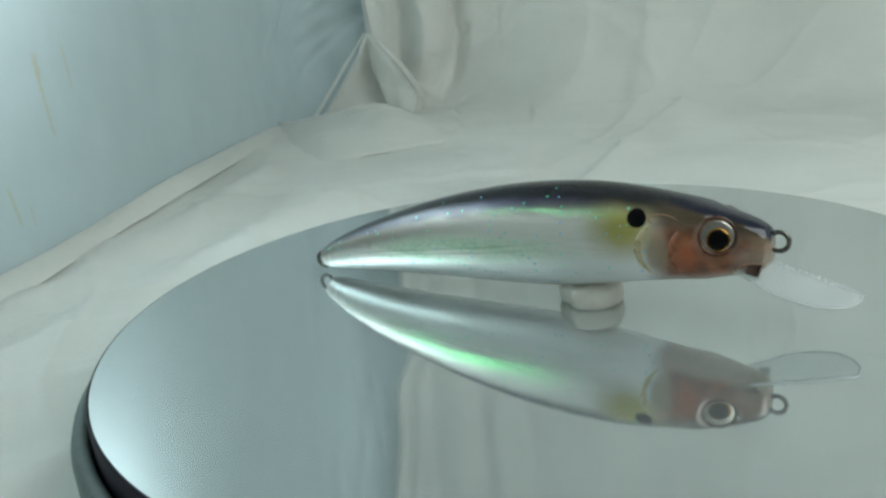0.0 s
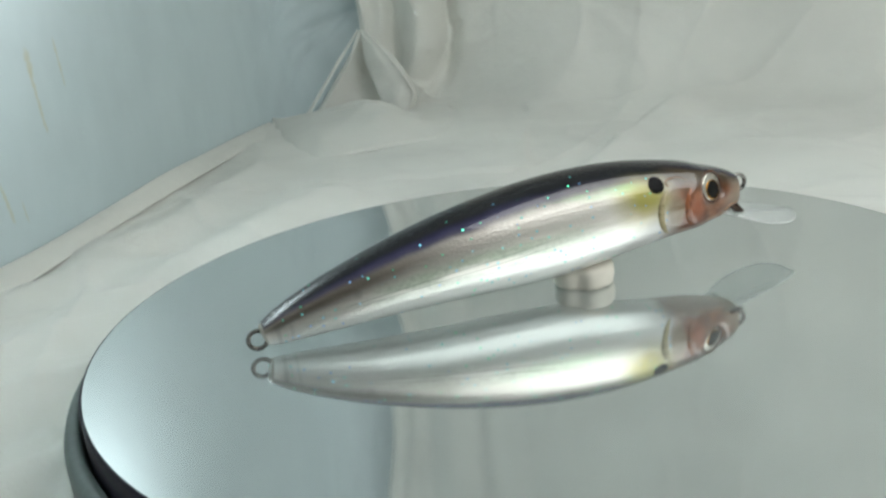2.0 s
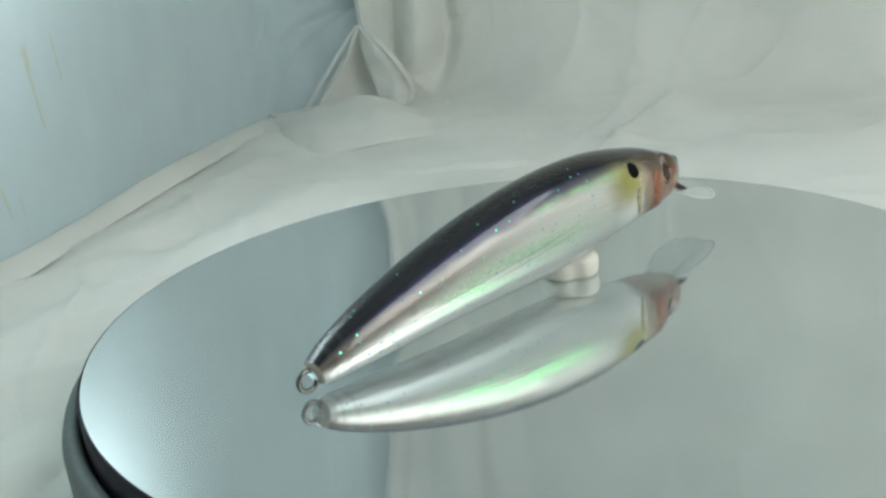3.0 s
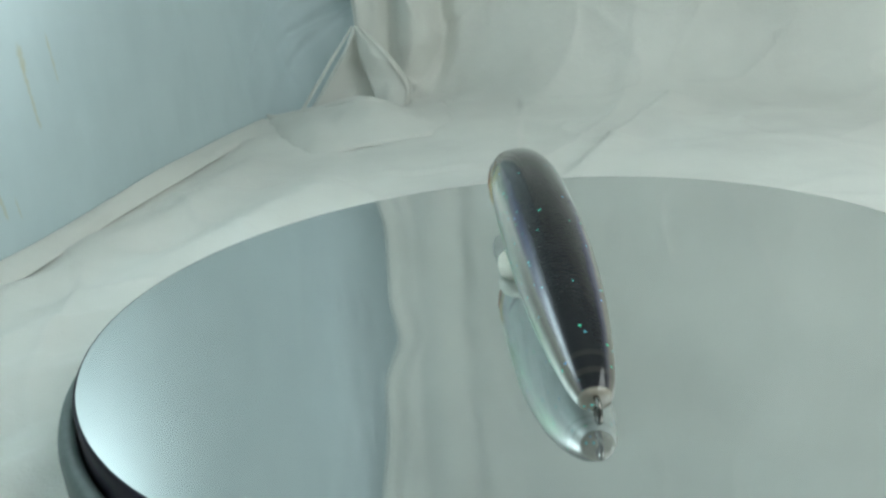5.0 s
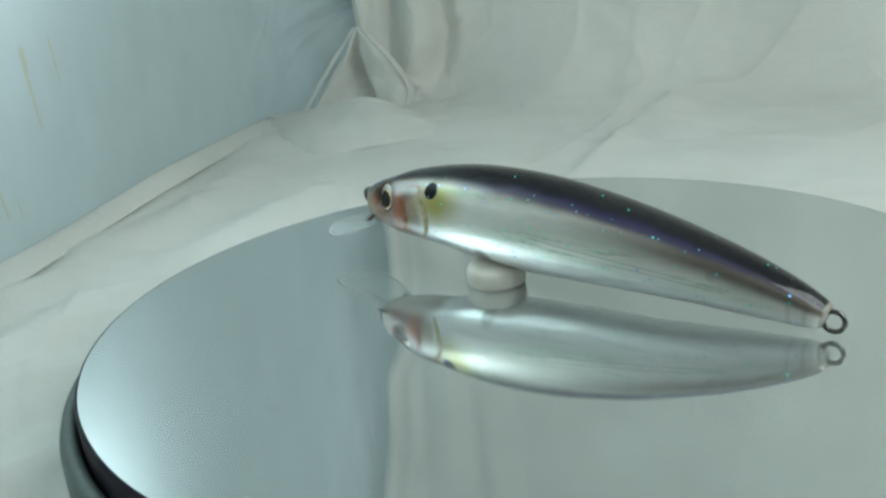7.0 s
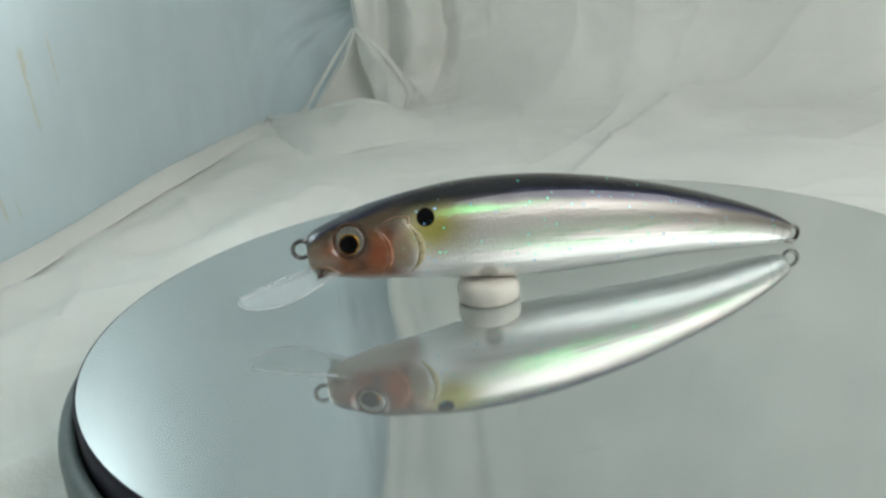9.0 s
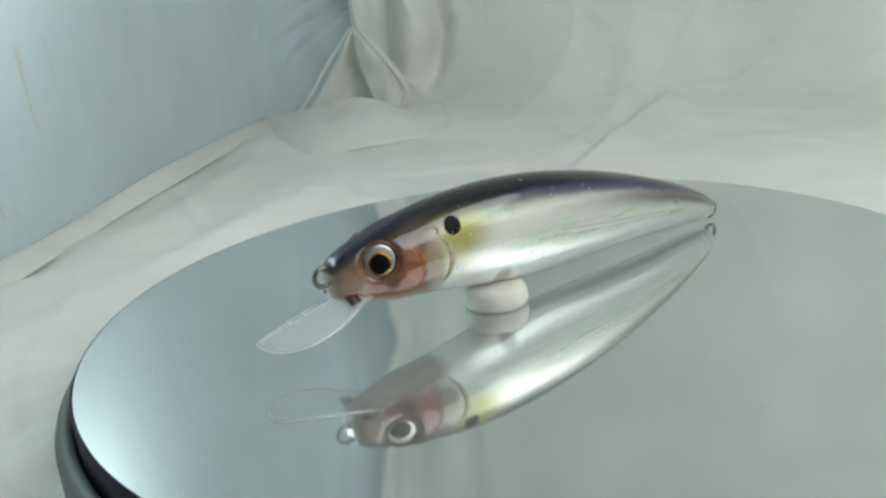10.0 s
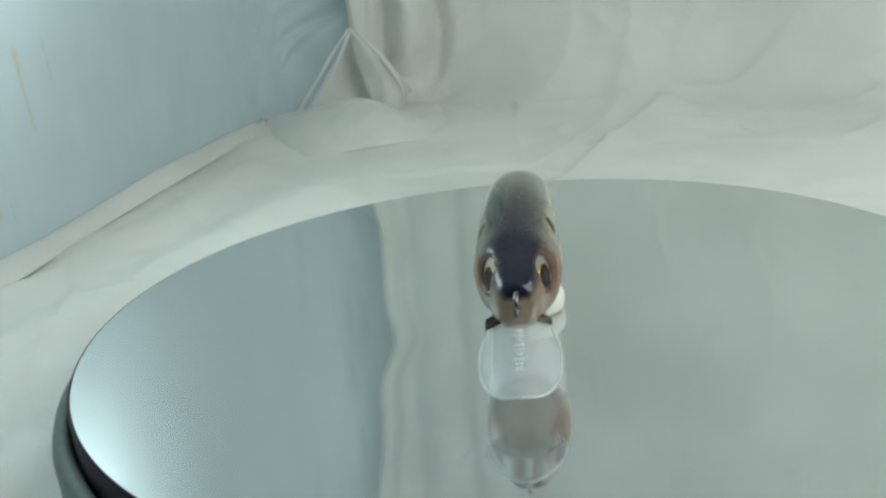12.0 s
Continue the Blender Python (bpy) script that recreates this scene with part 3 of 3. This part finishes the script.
        col = m.mix(m.math("MULTIPLY", near, 0.30), col, (0.20, 0.20, 0.16))
    tail = m.step(u0, 0.085, 0.05)
    bands = m.math("MULTIPLY", tail, m.step(m.math("SINE", m.math("MULTIPLY", u0, 230.0)), 0.2, 0.9))
    col = m.mix(m.math("MULTIPLY", bands, 0.18), col, (0.11, 0.10, 0.08))
    col = m.mix(m.step(u0, 0.0125, 0.0085), col, (0.38, 0.35, 0.29))
    shiny = m.math("MULTIPLY", m.math("MULTIPLY", m.step(v, 0.88, 0.66), m.math("MULTIPLY", m.step(u0, 0.80, 0.70), m.step(u0, 0.010, 0.03))), m.math("SUBTRACT", 1.0, spot))
    m.set(Base_Color=col, Metallic=m.math("MULTIPLY", shiny, 0.76), Roughness=0.36, Specular_IOR_Level=m.math("MULTIPLY_ADD", m.math("MAXIMUM", spot, m.step(v, 0.78, 0.91)), -0.45, 0.5), Coat_Weight=m.math("MULTIPLY_ADD", m.math("ADD", m.math("MULTIPLY", spot, 0.95), m.math("MULTIPLY", head, 0.12), clamp=True), -1.0, 1.0), Coat_Roughness=m.math("MULTIPLY_ADD", m.step(u0, 0.80, 0.86), -0.04, 0.07), Coat_IOR=1.55)
    # pearl foil: long brushed scales under the clear coat
    scales = m.noise(m.mapped(g, (250, 250, 1400)), 1.0, 2)
    cells = m.node("ShaderNodeTexVoronoi", feature="F1")
    m.link(m.mapped(g, (1300, 1300, 1900)), cells.inputs["Vector"])
    cells.inputs["Scale"].default_value = 1.0
    bony = m.math("MULTIPLY", m.noise(g, 420.0, 2), m.math("MULTIPLY", m.step(u0, 0.83, 0.88), 5.0))
    m.set(Normal=m.bump(m.math("ADD", bony, m.math("ADD", scales, m.math("MULTIPLY", cells.outputs["Distance"], 0.7))), 0.20, 0.0003))
    m.set(Coat_Normal=m.bump(m.noise(g, 420.0, 1), m.math("MULTIPLY", m.step(u0, 0.83, 0.88), 0.07), 0.0012))

    def tilted(up, along):
        """The surface normal leaned upwards and along the lure."""
        geo = m.node("ShaderNodeNewGeometry").outputs["Normal"]
        lean = m.node("ShaderNodeVectorTransform", vector_type="VECTOR", convert_from="OBJECT", convert_to="WORLD")
        lean.inputs[0].default_value = (along, 0, up)
        ad = m.node("ShaderNodeVectorMath", operation="ADD")
        m.link(geo, ad.inputs[0])
        m.link(lean.outputs[0], ad.inputs[1])
        nm = m.node("ShaderNodeVectorMath", operation="NORMALIZE")
        m.link(ad.outputs[0], nm.inputs[0])
        return nm.outputs[0]

    def gloss(colour, rough, normal):
        nd = m.node("ShaderNodeBsdfAnisotropic")
        m.put(nd.inputs["Color"], colour)
        nd.inputs["Roughness"].default_value = rough
        if normal is not None:
            m.link(normal, nd.inputs["Normal"])
        return nd.outputs[0]

    def mixed(f, a, b):
        nd = m.node("ShaderNodeMixShader")
        m.put(nd.inputs[0], f)
        m.link(a, nd.inputs[1])
        m.link(b, nd.inputs[2])
        return nd.outputs[0]

    base = m.bsdf.outputs[0]
    patch = m.noise(m.mapped(g, (45, 45, 420)), 1.0, 4)
    grain = m.step(m.noise(m.mapped(g, (900, 900, 1500)), 1.0, 2), 0.35, 0.65)
    stripe = m.math("ADD", m.math("MULTIPLY", blob(0.64, 0.80, 0.20, 0.075, 0.1, 1.0), 0.95), m.math("MULTIPLY", blob(0.36, 0.46, 0.45, 0.22, 0.2, 1.0), 0.42), clamp=True)
    flank = m.math("MULTIPLY", shiny, m.step(u0, 0.06, 0.12))
    gf = m.math("MULTIPLY", m.math("MULTIPLY", flank, stripe), m.math("MULTIPLY", m.step(patch, 0.40, 0.56), m.math("MULTIPLY_ADD", grain, 0.4, 0.6)))
    green = mixed(m.math("MULTIPLY", gf, 0.85, clamp=True), base, gloss((0.24, 1.0, 0.30), 0.25, tilted(0.08, -0.16)))
    rose = mixed(m.math("MULTIPLY", m.math("MULTIPLY", flank, m.step(patch, 0.50, 0.34)), 0.14), green, gloss((1.0, 0.72, 0.72), 0.25, tilted(-0.12, 0)))
    # loose glitter
    vor = m.node("ShaderNodeTexVoronoi", feature="F1")
    m.link(g, vor.inputs["Vector"])
    vor.inputs["Scale"].default_value = 760.0
    rnd = m.node("ShaderNodeSeparateXYZ")
    m.link(vor.outputs["Color"], rnd.inputs[0])
    dot = m.math("MULTIPLY", m.step(vor.outputs["Distance"], 0.25, 0.15), m.step(rnd.outputs[0], 0.77, 0.78))
    dot = m.math("MULTIPLY", dot, m.math("MAXIMUM", m.step(v0, 0.92, 0.84), m.step(rnd.outputs[0], 0.93, 0.94)))
    dot = m.math("MULTIPLY", dot, m.step(u0, 0.84, 0.80))
    off = m.node("ShaderNodeVectorMath", operation="SUBTRACT")
    m.link(vor.outputs["Color"], off.inputs[0])
    off.inputs[1].default_value = (0.5, 0.5, 0.5)
    sc = m.node("ShaderNodeVectorMath", operation="MULTIPLY_ADD")
    m.link(off.outputs[0], sc.inputs[0])
    sc.inputs[1].default_value = (0.9, 0.9, 0.9)
    m.link(m.node("ShaderNodeNewGeometry").outputs["Normal"], sc.inputs[2])
    nrm = m.node("ShaderNodeVectorMath", operation="NORMALIZE")
    m.link(sc.outputs[0], nrm.inputs[0])
    tint = m.mix(rnd.outputs[1], (0.12, 1.0, 0.50), (0.25, 0.50, 1.0))
    m.link(mixed(m.math("MULTIPLY", dot, 0.85), rose, gloss(tint, 0.34, nrm.outputs[0])), m.out.inputs["Surface"])
    return m.mat


LURE = lure_paint()
EYE_WHITE = plain("eye_foil", (0.62, 0.59, 0.53), 0.34, metal=1.0, scale=900)
EYE_GOLD = plain("eye_gold", (0.52, 0.25, 0.03), 0.25, metal=0.8, scale=900)
BLACK = plain("gloss_black", (0.004, 0.004, 0.004), 0.25, scale=900, spec=0.2)
LIP = milky_material("clear_lip", 0.20)
FROST = milky_material("frosted_plastic", 0.50)
GILL = plain("gill_gloss", (0.36, 0.22, 0.14), 0.08, scale=900)
# moulded gill edge; its bright highlight is put into the pale yellow
GILL_EDGE = plain("gill_edge_gloss", (0.46, 0.39, 0.22), 0.28, scale=700, vary=0.2)
CHEEK = plain("cheek_gloss", (0.33, 0.12, 0.055), 0.10, scale=700, vary=0.3)
SOCKET = plain("socket_gloss", (0.10, 0.048, 0.028), 0.10, scale=700, vary=0.35)
ROOT_DARK = plain("root_reflection_brown", (0.06, 0.035, 0.026), 0.4, scale=700)

lure = tagged(new("fishing_lure"), "glossy minnow fishing lure with dark back, pearl flanks, clear diving lip", "fishing lure")
part("body", lure_body(), LURE, lure, "pearl minnow body, dark back with violet sheen painted in, orange cheeks, black shoulder spot")


def ring(name, u, z, r, wire, label, tilt=0.0):
    pts = [((u - MID) / 1000 + r * math.cos(a), tilt * r * math.sin(a), z / 1000 + r * math.sin(a)) for a in np.linspace(0, 2 * math.pi, 37)[:-1]]
    return part(name, tube(pts, wire, 10, closed=True), WIRE, lure, label)


ring("line_tie", 116.3, 17.5, 0.0019, 0.0005, "steel wire line tie on the nose")
ring("tail_ring", 0.1, 3.25, 0.0020, 0.0005, "steel wire tail ring")


def disc(cx, cz, r, depth, dome, steps=40):
    """A domed disc in the xz plane that faces +y."""
    bm = bmesh.new()
    rows = [(1.0, 0.0), (1.0, depth), (0.85, depth + dome * 0.28), (0.6, depth + dome * 0.64), (0.3, depth + dome * 0.91)]
    rings = [[bm.verts.new((cx + r * k * math.cos(2 * math.pi * i / steps), y, cz + r * k * math.sin(2 * math.pi * i / steps))) for i in range(steps)] for k, y in rows]
    for a, b in zip(rings, rings[1:]):
        for i in range(steps):
            bm.faces.new((a[i], a[(i + 1) % steps], b[(i + 1) % steps], b[i]))
    tip = bm.verts.new((cx, depth + dome, cz))
    for i in range(steps):
        bm.faces.new((rings[-1][i], rings[-1][(i + 1) % steps], tip))
    bm.faces.new(rings[0])
    bmesh.ops.recalc_face_normals(bm, faces=bm.faces)
    return bm


def eye(side):
    at, n = eye_seat(side)
    z = (Vector((0, 0, 1)) - n * n.z).normalized()
    x = n.cross(z) * side
    m = Matrix(((x.x, n.x, z.x, at.x), (x.y, n.y, z.y, at.y), (x.z, n.z, z.z, at.z), (0, 0, 0, 1)))
    flip = side < 0

    def piece(name, bm, mat, parent, label):
        bm.transform(m)
        if flip:
            bmesh.ops.reverse_faces(bm, faces=bm.faces)
        return part(name, bm, mat, parent, label)

    e = piece("eye", disc(0, 0.0001, 0.0032, 0.00015, 0.00015), EYE_WHITE, lure, "white foil eye")
    piece("iris", disc(0.0001, -0.0006, 0.0023, 0.00032, 0.0001), EYE_GOLD, e, "amber iris ring")
    piece("pupil", disc(0.0001, -0.0006, 0.00205, 0.00045, 0.0001), BLACK, e, "black pupil")
    piece("socket", tube([(0.0036 * math.cos(a), 0.00005, 0.0001 + 0.0036 * math.sin(a)) for a in np.linspace(0, 2 * math.pi, 41)[:-1]], 0.0004, 8, True), SOCKET, e, "glossy raised eye socket rim")


for side in (-1, 1):
    eye(side)


def skin_line(name, pts, side, rad, label, mat=None, lift=-0.05):
    line = smooth_line(pts, 36)
    n = len(line)
    radii = [rad * (0.35 + 0.65 * math.sin(math.pi * (i + 0.5) / n)) for i in range(n)]
    return part(name, tube([skin(a, b, side, lift) for a, b in line], radii, 8), mat or GILL, lure, label)


for side in (-1, 1):
    skin_line("gill_cover_edge", [(94.5, 0.78), (91.8, 0.62), (91.0, 0.46), (92.0, 0.28), (94.5, 0.13)], side, 0.0010, "moulded gill cover edge", GILL_EDGE, lift=-0.45)
    skin_line("cheek_edge", [(100.0, 0.76), (98.4, 0.62), (97.8, 0.45), (98.6, 0.28), (100.8, 0.14)], side, 0.0010, "moulded cheek edge", CHEEK, lift=-0.30)
    skin_line("brow_scale", [(99.5, 0.80), (96.2, 0.84), (93.2, 0.81), (93.5, 0.75), (96.5, 0.73), (99.5, 0.77)], side, 0.00020, "moulded brow scale")
    skin_line("mouth_line", [(114.2, 0.22), (111.5, 0.26), (109.2, 0.16), (108.0, 0.10)], side, 0.0003, "moulded mouth corner")


def diving_lip():
    """A clear tongue, thin and rounded at its end, with a rib along its middle."""
    bm = bmesh.new()
    nu, nw = 34, 20
    layers = []
    for sgn in (1, -1):
        rows = []
        for i in range(nu + 1):
            f = i / nu
            u = 109.0 + 22.4 * f
            zc = 13.8 - 7.0 * f + 0.8 * f * f
            w = 5.2 + 1.8 * ease(f / 0.42)
            if f > 0.48:
                w *= math.sqrt(max(0.0, 1 - ((f - 0.48) / 0.525) ** 2.1))
            row = []
            for k in range(nw + 1):
                c = 2 * k / nw - 1
                rib = 0.45 * math.exp(-(c * w / 0.8) ** 2) * (1 - f) if sgn > 0 else 0.0
                row.append(bm.verts.new(((u - MID) / 1000, w * c / 1000, (zc + 0.6 - 2.6 * (c * c) * w / 6.6 + sgn * 0.55 * (1 - 0.5 * c * c) + rib) / 1000)))
            rows.append(row)
        layers.append(rows)
    for rows in layers:
        for i in range(nu):
            for k in range(nw):
                bm.faces.new((rows[i][k], rows[i + 1][k], rows[i + 1][k + 1], rows[i][k + 1]))
    a, b = layers
    for i in range(nu):
        for k in (0, nw):
            bm.faces.new((a[i][k], a[i + 1][k], b[i + 1][k], b[i][k]))
    for k in range(nw):
        bm.faces.new((a[0][k], a[0][k + 1], b[0][k + 1], b[0][k]))
        bm.faces.new((a[nu][k], a[nu][k + 1], b[nu][k + 1], b[nu][k]))
    bmesh.ops.remove_doubles(bm, verts=bm.verts, dist=0.00002)
    bmesh.ops.recalc_face_normals(bm, faces=bm.faces)
    return bm


lip = part("diving_lip", diving_lip(), LIP, lure, "clear plastic diving lip")


def lip_rim():
    """The thicker rounded edge that runs round the lip."""
    edge = []
    for f in list(np.linspace(0.16, 0.96, 40)) + [0.985, 0.995]:
        w = 5.2 + 1.8 * ease(f / 0.42)
        if f > 0.48:
            w *= math.sqrt(max(0.0, 1 - ((f - 0.48) / 0.525) ** 2.1))
        edge.append((109.0 + 22.4 * f, w, 13.8 - 7.0 * f + 0.8 * f * f + 0.6 - 2.6 * w / 6.6))
    loop = [(u, w, z) for u, w, z in edge] + [(u, -w, z) for u, w, z in edge[::-1]]
    line = [((u - MID) / 1000, w / 1000, z / 1000) for u, w, z in loop]
    return part("lip_rim", tube(line, 0.00026, 8), FROST, lip, "pale rounded edge of the lip")


lip_rim()


def lip_root_dark(side):
    """A dark slab over the lip's root, standing in for the head's reflected underside."""
    bm = bmesh.new()
    bmesh.ops.create_cube(bm, size=1)
    for v in bm.verts:
        f, w = v.co.x + 0.5, v.co.y + 0.5
        v.co = Vector(((111.6 + 2.2 * f - MID) / 1000, side * (0.8 + 5.0 * w) / 1000, (14.9 - 0.5 * f - 2.2 * w * w + 0.4 * v.co.z) / 1000))
    bmesh.ops.bevel(bm, geom=bm.edges, offset=0.00012, segments=2, affect="EDGES")
    bmesh.ops.recalc_face_normals(bm, faces=bm.faces)
    return part("dark_root_slab", bm, ROOT_DARK, lure, "dark brown slab over the lip, imitating the head's underside reflected there")


for side in (-1, 1):
    lip_root_dark(side)


def embossed_bars():
    """A row of small raised bars along the middle of the lip: lettering too small to read."""
    bm = bmesh.new()
    for k in range(9):
        f = 0.34 + 0.052 * k
        u, z = 109.0 + 22.4 * f, 14.5 - 7.0 * f + 0.8 * f * f + 0.45
        w = 1.5 + 0.5 * math.sin(k * 2.3)
        mat = Matrix.Translation(((u - MID) / 1000, 0, z / 1000)) @ pose(0, 0, 0, 0, 16, 0) @ Matrix.Diagonal((0.0007, w / 1000, 0.00016, 1))
        bmesh.ops.create_cube(bm, size=1, matrix=mat)
    return part("embossed_mark", bm, FROST, lip, "raised frosted bars along the lip")


embossed_bars()


# ---------------------------------------------------------------- what moves
def spun(t, x, y, turn=0.0, z=0.0):
    a = radians(angle(t))
    return pose(SPIN[0] + x * math.cos(a) - y * math.sin(a), SPIN[1] + x * math.sin(a) + y * math.cos(a), z, 0, 0, angle(t) + turn)


def motions():
    times = [0.5 * k for k in range(25)]
    walk(platter, [(t, pose(0, 0, HB, 0, 0, angle(t))) for t in times])
    walk(pad, [(t, spun(t, *PAD_AT, 3.0, 0.0)) for t in times])
    walk(lure, [(t, spun(t, *LURE_AT, 3.5, 0.0)) for t in times])


motions()
